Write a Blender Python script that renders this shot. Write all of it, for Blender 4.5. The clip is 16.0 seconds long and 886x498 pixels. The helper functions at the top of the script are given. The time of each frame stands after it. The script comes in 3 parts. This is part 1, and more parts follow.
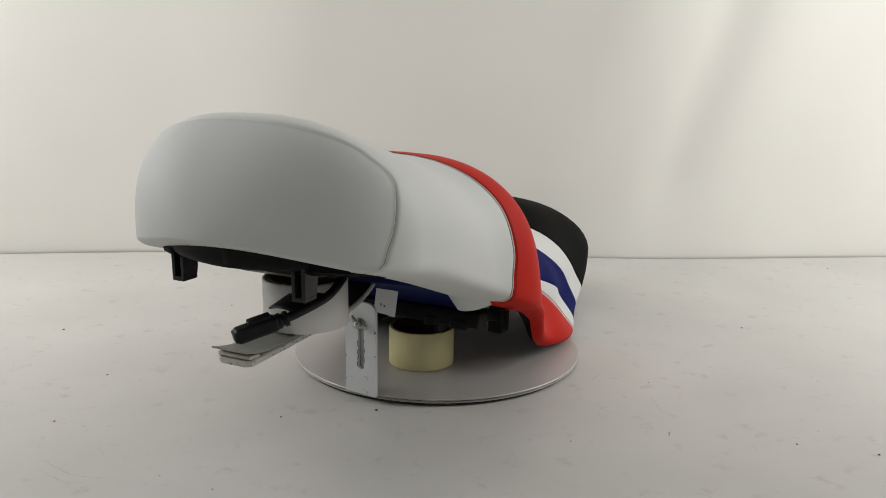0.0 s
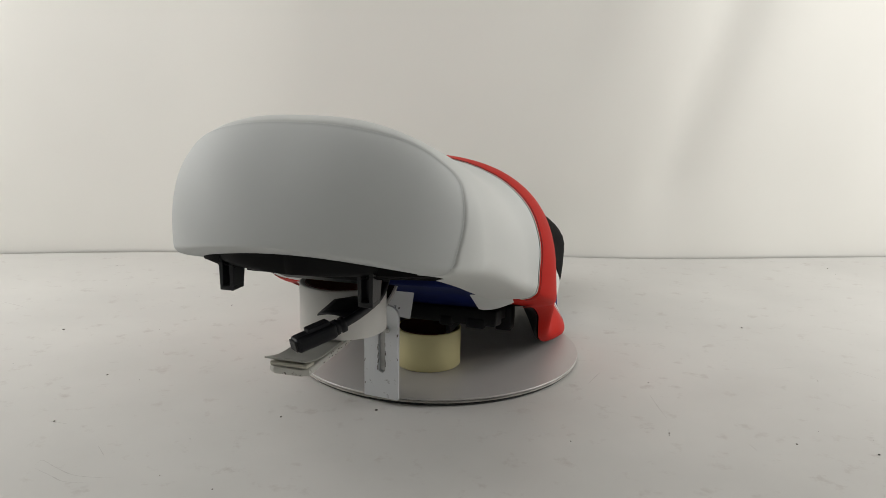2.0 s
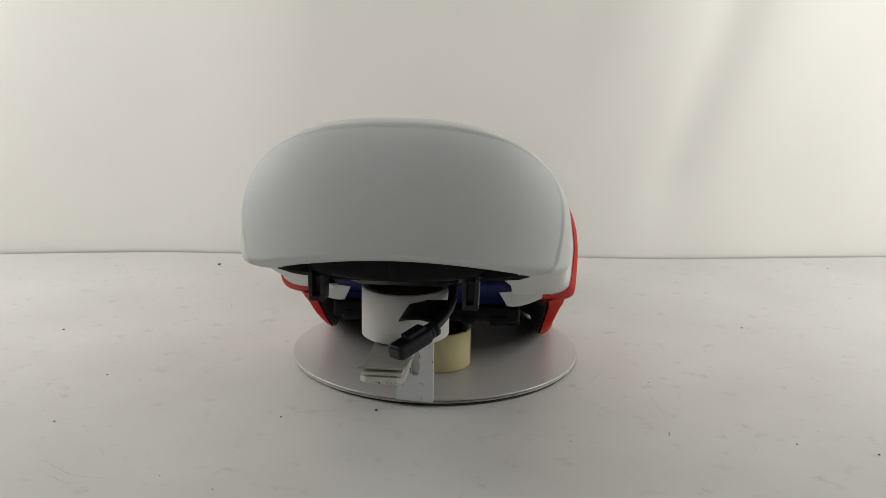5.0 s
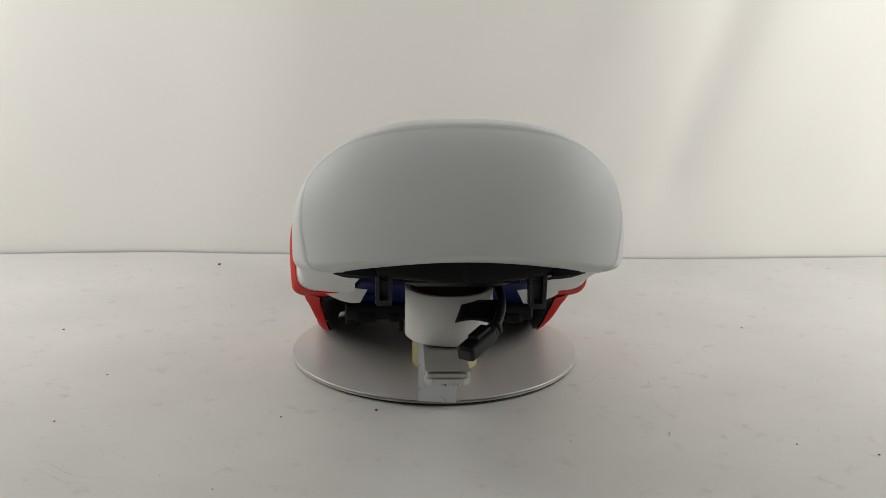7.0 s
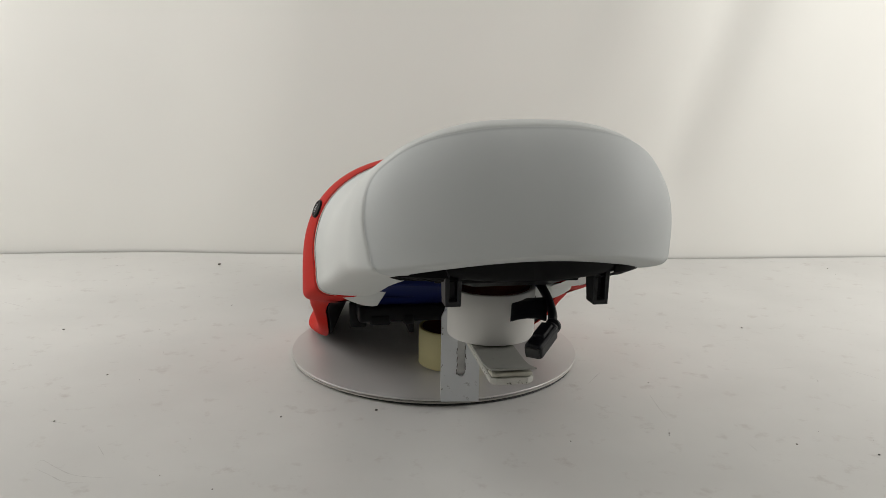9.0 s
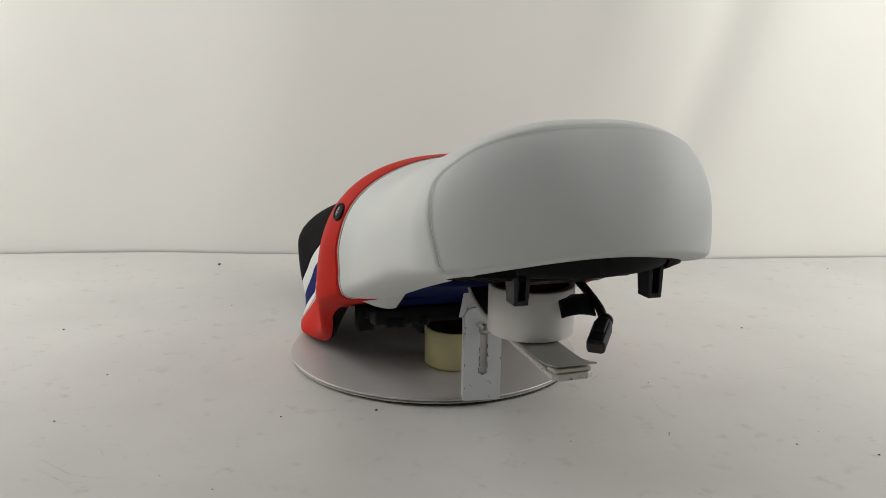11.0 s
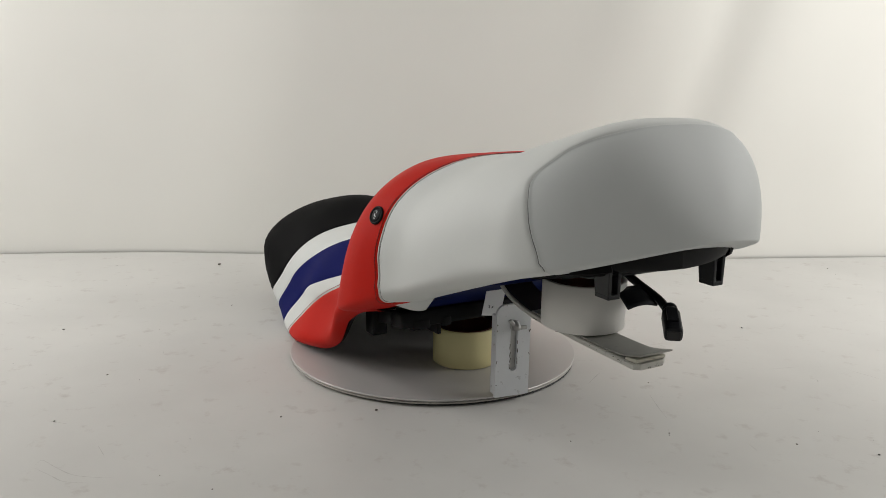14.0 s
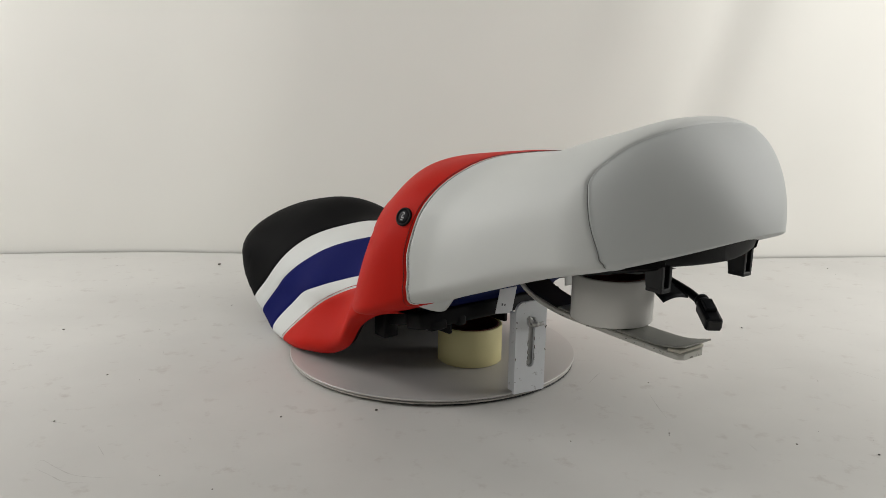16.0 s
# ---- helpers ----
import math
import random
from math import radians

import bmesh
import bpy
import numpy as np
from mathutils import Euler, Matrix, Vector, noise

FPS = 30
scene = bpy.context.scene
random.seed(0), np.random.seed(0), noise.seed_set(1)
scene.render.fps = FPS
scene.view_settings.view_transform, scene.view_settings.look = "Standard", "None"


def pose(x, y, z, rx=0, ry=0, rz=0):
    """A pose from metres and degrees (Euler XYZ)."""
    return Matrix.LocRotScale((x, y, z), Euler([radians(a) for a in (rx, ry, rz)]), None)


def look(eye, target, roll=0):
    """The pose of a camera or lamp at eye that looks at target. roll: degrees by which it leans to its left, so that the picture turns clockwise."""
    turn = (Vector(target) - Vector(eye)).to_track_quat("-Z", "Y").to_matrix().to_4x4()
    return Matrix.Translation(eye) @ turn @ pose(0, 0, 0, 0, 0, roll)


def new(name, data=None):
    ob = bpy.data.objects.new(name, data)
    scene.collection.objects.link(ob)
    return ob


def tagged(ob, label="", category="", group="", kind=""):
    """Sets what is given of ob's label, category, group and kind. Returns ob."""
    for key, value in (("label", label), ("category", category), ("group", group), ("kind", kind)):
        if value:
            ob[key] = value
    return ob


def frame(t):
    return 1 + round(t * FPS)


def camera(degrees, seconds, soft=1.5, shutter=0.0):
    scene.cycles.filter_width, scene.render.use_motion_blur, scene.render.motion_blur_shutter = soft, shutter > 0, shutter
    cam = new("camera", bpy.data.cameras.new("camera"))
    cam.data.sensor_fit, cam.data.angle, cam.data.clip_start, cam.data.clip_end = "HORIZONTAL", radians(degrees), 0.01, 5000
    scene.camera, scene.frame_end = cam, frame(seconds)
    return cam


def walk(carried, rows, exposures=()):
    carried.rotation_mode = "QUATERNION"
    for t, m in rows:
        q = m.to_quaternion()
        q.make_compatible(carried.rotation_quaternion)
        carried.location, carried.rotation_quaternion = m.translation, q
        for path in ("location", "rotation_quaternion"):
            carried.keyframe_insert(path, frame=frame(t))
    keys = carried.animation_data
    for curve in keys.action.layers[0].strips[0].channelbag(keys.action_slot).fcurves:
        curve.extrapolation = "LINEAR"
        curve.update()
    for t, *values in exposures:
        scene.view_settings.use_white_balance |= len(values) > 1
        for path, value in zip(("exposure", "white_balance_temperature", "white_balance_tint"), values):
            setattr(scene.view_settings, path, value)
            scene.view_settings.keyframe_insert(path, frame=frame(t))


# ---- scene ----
cam = camera(55.47, 16.0, soft=0.45)

# camera: still, on a stand before the turntable
TOP = 0.0095   # height of the turntable's upper face
EYE = Vector((0.00183, -1.14120, 0.39582 + TOP))
YAW, PITCH, ROLL = radians(0.2568), radians(12.544), 0.893
AIM = EYE + Vector((math.sin(YAW) * math.cos(PITCH), math.cos(YAW) * math.cos(PITCH), -math.sin(PITCH)))
VIEW = look(EYE, AIM, ROLL)
walk(cam, [(0.0, VIEW), (16.0, VIEW)])

# ---- world and light ----
world = bpy.data.worlds.new("room_light")
scene.world = world
world.use_nodes = True
world.node_tree.nodes["Background"].inputs[0].default_value = (1.0, 0.97, 0.93, 1)
world.node_tree.nodes["Background"].inputs[1].default_value = 0.25


def area_lamp(name, eye, target, sx, sy, watts, colour):
    data = bpy.data.lights.new(name, "AREA")
    data.shape, data.size, data.size_y, data.energy, data.color = "RECTANGLE", sx, sy, watts, colour
    ob = new(name, data)
    ob.matrix_basis = look(eye, target)
    return ob


# two added overhead fills, placed to balance brightness, not known fixtures
area_lamp("high_fill_left", (-1.0, -0.78, 1.95), (-0.40, -0.15, 0.0), 1.1, 0.6, 4.4, (1.0, 0.992, 0.975))
area_lamp("high_fill_rear", (0.10, 0.10, 2.20), (0.10, 0.20, 0.0), 1.8, 0.6, 2.3, (1.0, 0.992, 0.975))
# added fill behind the camera, no known source, lifts the rear panel
area_lamp("front_fill", (0.0, -2.30, 1.30), (0.0, 0.0, 0.20), 2.5, 1.6, 3.4, (1.0, 0.995, 0.985))
area_lamp("lamp_left", (-1.30, 0.06, 0.78), (-0.25, 0.38, 0.22), 0.7, 0.95, 8.6, (1.0, 0.985, 0.96))
area_lamp("lamp_right", (1.42, 0.02, 0.78), (0.38, 0.46, 0.22), 0.6, 0.95, 11.2, (1.0, 0.985, 0.96))
scene.view_settings.exposure = 0.0


# ---- materials ----
def material(name, colour, rough=0.6, metal=0.0, spec=0.4, vary=0.08, grain=300.0, bump=0.1, patch=6.0, dirt=None, dirt_amount=0.0, sheen=0.0, depth=0.0006, detail=4.0):
    """A surface with a patchy tint, fine relief and, where asked, dirt of a second colour."""
    m = bpy.data.materials.new(name)
    m.use_nodes = True
    nt = m.node_tree
    b = nt.nodes["Principled BSDF"]
    tc = nt.nodes.new("ShaderNodeTexCoord")
    n1 = nt.nodes.new("ShaderNodeTexNoise")
    n1.inputs["Scale"].default_value, n1.inputs["Detail"].default_value = patch, 5
    n2 = nt.nodes.new("ShaderNodeTexNoise")
    n2.inputs["Scale"].default_value, n2.inputs["Detail"].default_value = grain, detail
    nt.links.new(tc.outputs["Object"], n1.inputs["Vector"])
    nt.links.new(tc.outputs["Object"], n2.inputs["Vector"])
    ramp = nt.nodes.new("ShaderNodeValToRGB")
    ramp.color_ramp.elements[0].position, ramp.color_ramp.elements[1].position = 0.3, 0.7
    ramp.color_ramp.elements[0].color = (*[v * (1 - vary) for v in colour], 1)
    ramp.color_ramp.elements[1].color = (*[min(1, v * (1 + vary)) for v in colour], 1)
    nt.links.new(n1.outputs["Fac"], ramp.inputs["Fac"])
    out = ramp.outputs["Color"]
    if dirt:
        n3 = nt.nodes.new("ShaderNodeTexNoise")
        n3.inputs["Scale"].default_value, n3.inputs["Detail"].default_value, n3.inputs["Roughness"].default_value = patch * 7, 8, 0.65
        nt.links.new(tc.outputs["Object"], n3.inputs["Vector"])
        r3 = nt.nodes.new("ShaderNodeValToRGB")
        r3.color_ramp.elements[0].position, r3.color_ramp.elements[1].position = 0.68 - dirt_amount, 0.78 - dirt_amount * 0.6
        nt.links.new(n3.outputs["Fac"], r3.inputs["Fac"])
        mix = nt.nodes.new("ShaderNodeMixRGB")
        mix.inputs["Color2"].default_value = (*dirt, 1)
        nt.links.new(r3.outputs["Color"], mix.inputs["Fac"])
        nt.links.new(out, mix.inputs["Color1"])
        out = mix.outputs["Color"]
    nt.links.new(out, b.inputs["Base Color"])
    rr = nt.nodes.new("ShaderNodeMapRange")
    rr.inputs["To Min"].default_value, rr.inputs["To Max"].default_value = max(0.02, rough - 0.08), min(1, rough + 0.08)
    nt.links.new(n1.outputs["Fac"], rr.inputs["Value"])
    nt.links.new(rr.outputs["Result"], b.inputs["Roughness"])
    b.inputs["Metallic"].default_value = metal
    b.inputs["Specular IOR Level"].default_value = spec
    b.inputs["Sheen Weight"].default_value = sheen
    bp = nt.nodes.new("ShaderNodeBump")
    bp.inputs["Strength"].default_value, bp.inputs["Distance"].default_value = bump, depth
    nt.links.new(n2.outputs["Fac"], bp.inputs["Height"])
    nt.links.new(bp.outputs["Normal"], b.inputs["Normal"])
    return m


FLOOR = material("white_vinyl_sheet", (0.612, 0.603, 0.578), 0.46, vary=0.06, grain=40, bump=0.05, patch=4.5, dirt=(0.51, 0.485, 0.46), dirt_amount=0.10)
CLOTH = material("white_backdrop_cloth", (0.775, 0.766, 0.722), 0.85, vary=0.02, grain=900, bump=0.12, patch=2.0)
ROOM = material("room_paint", (0.70, 0.695, 0.685), 0.8, vary=0.05, grain=120, bump=0.1)
# front wall's own tone sets how much light it bounces back
FRONT_BOUNCE = material("front_bounce_paint", (0.66, 0.66, 0.66), 0.8, vary=0.05, grain=120, bump=0.1)
WHITE_VINYL = material("white_leatherette", (0.695, 0.712, 0.695), 0.5, vary=0.015, grain=1600, bump=0.10, patch=9.0)
GREY_VINYL = material("pale_grey_leatherette", (0.590, 0.612, 0.606), 0.55, vary=0.015, grain=1600, bump=0.10, patch=9.0)
RED_VINYL = material("red_leatherette", (0.54, 0.013, 0.006), 0.55, spec=0.12, vary=0.03, grain=1100, bump=0.25, patch=9.0)
BLACK_VINYL = material("black_leatherette", (0.0045, 0.0045, 0.005), 0.65, spec=0.06, vary=0.1, grain=700, bump=0.4, patch=12.0)
BLUE_VINYL = material("blue_leatherette", (0.007, 0.010, 0.100), 0.65, spec=0.04, vary=0.03, grain=1100, bump=0.25, patch=9.0)
PLASTIC = material("black_moulded_plastic", (0.0055, 0.0057, 0.0063), 0.52, spec=0.15, vary=0.2, grain=500, bump=0.2, patch=30.0)
PLASTIC_GREY = material("charcoal_plastic", (0.011, 0.0125, 0.014), 0.4, spec=0.35, vary=0.2, grain=500, bump=0.2, patch=30.0)
PAD = material("worn_grey_sheet", (0.33, 0.33, 0.30), 0.5, vary=0.08, grain=300, bump=0.2, patch=25.0, dirt=(0.20, 0.19, 0.17), dirt_amount=0.05)
BARE_SHADED = material("bare_shaded_steel", (0.035, 0.03, 0.026), 0.6, metal=0.3, vary=0.3, grain=200, bump=0.3, patch=40.0)
PLASTIC_BLUE = material("dark_blue_padding", (0.0035, 0.010, 0.072), 0.75, spec=0.15, vary=0.2, grain=400, bump=0.3, patch=30.0)
RUBBER = material("black_cable_rubber", (0.006, 0.0065, 0.009), 0.48, spec=0.25, vary=0.2, grain=300, bump=0.1, patch=40.0)
PAINT = material("chipped_white_paint", (0.68, 0.70, 0.72), 0.4, vary=0.04, grain=160, bump=0.25, patch=14.0, dirt=(0.10, 0.085, 0.07), dirt_amount=0.055)
ARM_PAINT = material("dirty_cream_paint", (0.54, 0.535, 0.49), 0.5, vary=0.08, grain=200, bump=0.3, patch=22.0, dirt=(0.12, 0.10, 0.08), dirt_amount=0.075)
PLATE = material("satin_grey_plate", (0.545, 0.53, 0.515), 0.40, metal=0.22, vary=0.04, grain=260, bump=0.06, patch=8.0, dirt=(0.45, 0.41, 0.38), dirt_amount=0.0)
EDGE = material("worn_plate_edge", (0.50, 0.48, 0.44), 0.6, vary=0.2, grain=200, bump=0.3, patch=40.0, dirt=(0.04, 0.035, 0.03), dirt_amount=0.06)
DARK = material("dark_foot_and_gap_shade", (0.02, 0.02, 0.02), 0.6, vary=0.2, grain=200, bump=0.2)
STEEL = material("worn_zinc_steel", (0.42, 0.42, 0.41), 0.38, metal=0.85, vary=0.2, grain=250, bump=0.2, patch=60.0)
TAPE_YELLOW = material("cream_masking_tape", (0.70, 0.64, 0.34), 0.6, vary=0.02, grain=700, bump=0.2, patch=20.0)
TAPE_WHITE = material("white_tape", (0.72, 0.71, 0.68), 0.5, vary=0.02, grain=500, bump=0.1, patch=14.0)
CORE = material("brown_red_tape_core", (0.10, 0.022, 0.014), 0.5, vary=0.25, grain=200, bump=0.2, patch=40.0)
PAPER = material("white_paper", (0.78, 0.79, 0.80), 0.8, vary=0.02, grain=300, bump=0.1, patch=20.0)
INK = material("black_ink", (0.03, 0.03, 0.05), 0.6)
FILLER = material("cream_paper_layers", (0.52, 0.505, 0.43), 0.8, vary=0.1, grain=500, bump=0.3, patch=80.0)
CHIP = material("bare_rusty_metal", (0.07, 0.055, 0.045), 0.7, vary=0.3, patch=90.0)
THREAD_WHITE = material("white_thread", (0.78, 0.76, 0.72), 0.7, grain=2000)
THREAD_AND_GAP = material("dark_thread_and_gap_shade", (0.05, 0.03, 0.03), 0.7, grain=2000)
THREAD_RED = material("red_thread", (0.42, 0.03, 0.02), 0.7, grain=2000)
CREASE_GREY = material("grey_crease_shade", (0.24, 0.24, 0.24), 0.8, grain=2000)
SPECK = material("dark_dirt", (0.17, 0.155, 0.14), 0.9, vary=0.5, patch=9.0)
SCUFF = material("grey_brown_scuff", (0.50, 0.485, 0.465), 0.5, vary=0.08, patch=60.0)


# ---- building helpers ----
def link_mesh(name, bm, mat, smooth=True):
    me = bpy.data.meshes.new(name)
    bm.normal_update()
    bm.to_mesh(me)
    bm.free()
    for f in me.polygons:
        f.use_smooth = smooth
    for m in (mat if isinstance(mat, (list, tuple)) else [mat]):
        me.materials.append(m)
    return new(name, me)


def part(name, bm, mat, parent, label="", smooth=True):
    ob = link_mesh(name, bm, mat, smooth)
    ob.parent = parent
    if label:
        ob["label"] = label
    return ob


def thing(name, label, category, group="", kind=""):
    return tagged(new(name), label, category, group, kind)


def bm_grid(P, close_u=False, close_v=False):
    """A bmesh from an array of points, rows by columns."""
    bm = bmesh.new()
    nu, nv = P.shape[:2]
    vs = [[bm.verts.new(P[i, j]) for j in range(nv)] for i in range(nu)]
    for i in range(nu if close_u else nu - 1):
        for j in range(nv if close_v else nv - 1):
            q = (vs[i][j], vs[(i + 1) % nu][j], vs[(i + 1) % nu][(j + 1) % nv], vs[i][(j + 1) % nv])
            bm.faces.new(q)
    bmesh.ops.remove_doubles(bm, verts=bm.verts, dist=1e-6)
    bmesh.ops.recalc_face_normals(bm, faces=bm.faces)
    return bm


def bm_box(size, m=Matrix(), bevel=0.002, segments=2):
    bm = bmesh.new()
    bmesh.ops.create_cube(bm, size=1.0)
    bmesh.ops.scale(bm, vec=size, verts=bm.verts)
    if bevel:
        bmesh.ops.bevel(bm, geom=bm.edges[:], offset=bevel, segments=segments, profile=0.5, affect="EDGES")
    bm.transform(m)
    return bm


def bm_join(*many):
    out = bmesh.new()
    for bm in many:
        me = bpy.data.meshes.new("tmp")
        bm.to_mesh(me)
        bm.free()
        out.from_mesh(me)
        bpy.data.meshes.remove(me)
    return out


def bm_lathe(profile, n=96, m=Matrix()):
    """Turn (radius, height) pairs about the z axis; a closed ring of pairs gives a closed body."""
    a = np.linspace(0, 2 * np.pi, n, endpoint=False)
    pr = np.array(profile)
    P = np.stack([np.outer(np.cos(a), pr[:, 0]), np.outer(np.sin(a), pr[:, 0]), np.outer(np.ones(n), pr[:, 1])], -1)
    bm = bm_grid(P, close_u=True)
    bm.transform(m)
    return bm


def bm_tube(points, radius, n=10, steps=6, flat=1.0):
    """A tube along a smooth line through the points, capped at both ends."""
    pts = smooth_line([Vector(p) for p in points], steps)
    bm = bmesh.new()
    rings = []
    up = Vector((0, 0, 1))
    for i, p in enumerate(pts):
        d = (pts[min(i + 1, len(pts) - 1)] - pts[max(i - 1, 0)]).normalized()
        s = d.cross(up)
        s = s.normalized() if s.length > 1e-4 else Vector((1, 0, 0))
        t = s.cross(d)
        rings.append([bm.verts.new(p + radius * (s * math.cos(2 * math.pi * k / n) + flat * t * math.sin(2 * math.pi * k / n))) for k in range(n)])
    for a, b in zip(rings, rings[1:]):
        for k in range(n):
            bm.faces.new((a[k], a[(k + 1) % n], b[(k + 1) % n], b[k]))
    bm.faces.new(rings[0])
    bm.faces.new(rings[-1])
    bmesh.ops.recalc_face_normals(bm, faces=bm.faces)
    return bm


def smooth_line(pts, steps):
    out = []
    for i in range(len(pts) - 1):
        a, b, c, d = pts[max(i - 1, 0)], pts[i], pts[i + 1], pts[min(i + 2, len(pts) - 1)]
        for k in range(steps):
            t = k / steps
            out.append(0.5 * ((2 * b) + (c - a) * t + (2 * a - 5 * b + 4 * c - d) * t * t + (3 * b - a - 3 * c + d) * t ** 3))
    out.append(pts[-1])
    return out


def bm_prism(outline, depth, m=Matrix(), bevel=0.0):
    """A flat outline in x and z pushed along y by depth."""
    bm = bmesh.new()
    a = [bm.verts.new((x, 0, z)) for x, z in outline]
    f = bm.faces.new(a)
    r = bmesh.ops.extrude_face_region(bm, geom=[f])
    bmesh.ops.translate(bm, vec=(0, depth, 0), verts=[v for v in r["geom"] if isinstance(v, bmesh.types.BMVert)])
    bmesh.ops.recalc_face_normals(bm, faces=bm.faces)
    if bevel:
        bmesh.ops.bevel(bm, geom=[e for e in bm.edges if e.is_manifold and e.calc_face_angle(0) > 0.6], offset=bevel, segments=2, profile=0.5, affect="EDGES")
    bm.transform(m)
    return bm


def spline(knots, vals, x):
    """Smooth values between knots."""
    knots, vals = np.asarray(knots, float), np.asarray(vals, float)
    x = np.clip(x, knots[0], knots[-1])
    slope = np.gradient(vals, knots)
    i = np.clip(np.searchsorted(knots, x) - 1, 0, len(knots) - 2)
    h = knots[i + 1] - knots[i]
    s = (x - knots[i]) / h
    return ((2 * s ** 3 - 3 * s ** 2 + 1) * vals[i] + (s ** 3 - 2 * s ** 2 + s) * h * slope[i]
            + (-2 * s ** 3 + 3 * s ** 2) * vals[i + 1] + (s ** 3 - s ** 2) * h * slope[i + 1])


# ---- the setting ----
def back_edge(x):
    """Where the floor sheet ends before the cloth."""
    return 0.618 + 0.004 * x + 0.05 * np.clip((x - 0.4) / 0.6, 0, 2) ** 1.5 - 0.045 * np.clip((-0.55 - x) / 0.4, 0, 2) ** 1.3 + 0.004 * np.sin(9 * x + 1)


def build_floor():
    xs = np.linspace(-2.3, 2.3, 185)
    vs = np.concatenate([np.linspace(0, 0.9, 30), np.linspace(0.9, 1, 12)[1:]])
    X, V = np.meshgrid(xs, vs, indexing="ij")
    back = back_edge(X)
    Y = -2.4 + V * (back + 2.4)
    Z = 0.0015 * np.sin(5 * X + 2 * Y) * np.clip((Y - 0.3) * 3, 0, 1)
    lip = np.clip((V - 0.985) / 0.015, 0, 1)
    Z = Z - 0.0008 * lip ** 3
    ob = link_mesh("floor", bm_grid(np.stack([X, Y, Z], -1)), FLOOR)
    tagged(ob, "white vinyl floor sheet with faint scuffs and dirt specks", "floor", kind="structure")


def build_wall():
    xs = np.linspace(-2.3, 2.3, 231)
    zs = np.concatenate([np.linspace(-0.15, -0.012, 4), np.linspace(-0.006, 0.06, 18), np.linspace(0.075, 2.4, 110)])
    X, Z = np.meshgrid(xs, zs, indexing="ij")
    # the hem hangs close over the sheet's edge and is tucked back below it
    Y = back_edge(X) + 0.0100 + 0.004 * np.clip((-0.001 - Z) / 0.006, 0, 1) ** 1.5
    # slack folds of the hung cloth, leaning to the side as they rise
    fade = np.clip((Z - 0.0) / 0.16, 0, 1)
    for at, wide, high, lean in ((0.535, 0.066, 0.025, 0.32), (0.30, 0.09, -0.017, 0.48), (0.82, 0.12, 0.015, 0.25), (-0.32, 0.10, -0.006, 0.23), (-0.55, 0.16, 0.007, 0.23), (-0.05, 0.14, -0.005, 0.3), (-0.95, 0.14, -0.012, 0.23)):
        Y = Y + high * fade * np.exp(-((X - lean * (Z - 0.3) - at) / wide) ** 2)
    Y = Y + 0.0015 * np.sin(14 * X + 9 * Z) * np.sin(6 * Z - 3 * X)
    Y = Y + 0.05 * np.clip(Z - 0.02, 0, 1) ** 1.2
    ob = link_mesh("wall_back", bm_grid(np.stack([X, Y, Z], -1)), CLOTH)
    tagged(ob, "white cloth backdrop with soft slanting folds", "backdrop", kind="structure")


def build_unseen_room():
    # enclosure added out of view; its walls and ceiling bounce the light
    for name, size, at in (("unseen_wall_left", (0.1, 3.4, 2.5), (-2.34, -0.8, 1.2)), ("unseen_wall_right", (0.1, 3.4, 2.5), (2.34, -0.8, 1.2)), ("unseen_wall_front", (4.8, 0.1, 2.5), (0, -2.45, 1.2))):
        tagged(link_mesh(name, bm_box(size, Matrix.Translation(at), 0), FRONT_BOUNCE if name == "unseen_wall_front" else ROOM, False), "plain light grey wall, added out of view to bounce light", "wall", kind="structure")
    tagged(link_mesh("ceiling", bm_box((4.8, 3.6, 0.1), Matrix.Translation((0, -0.8, 2.46)), 0), ROOM, False), "plain light grey ceiling, added out of view to bounce light", "ceiling", kind="structure")


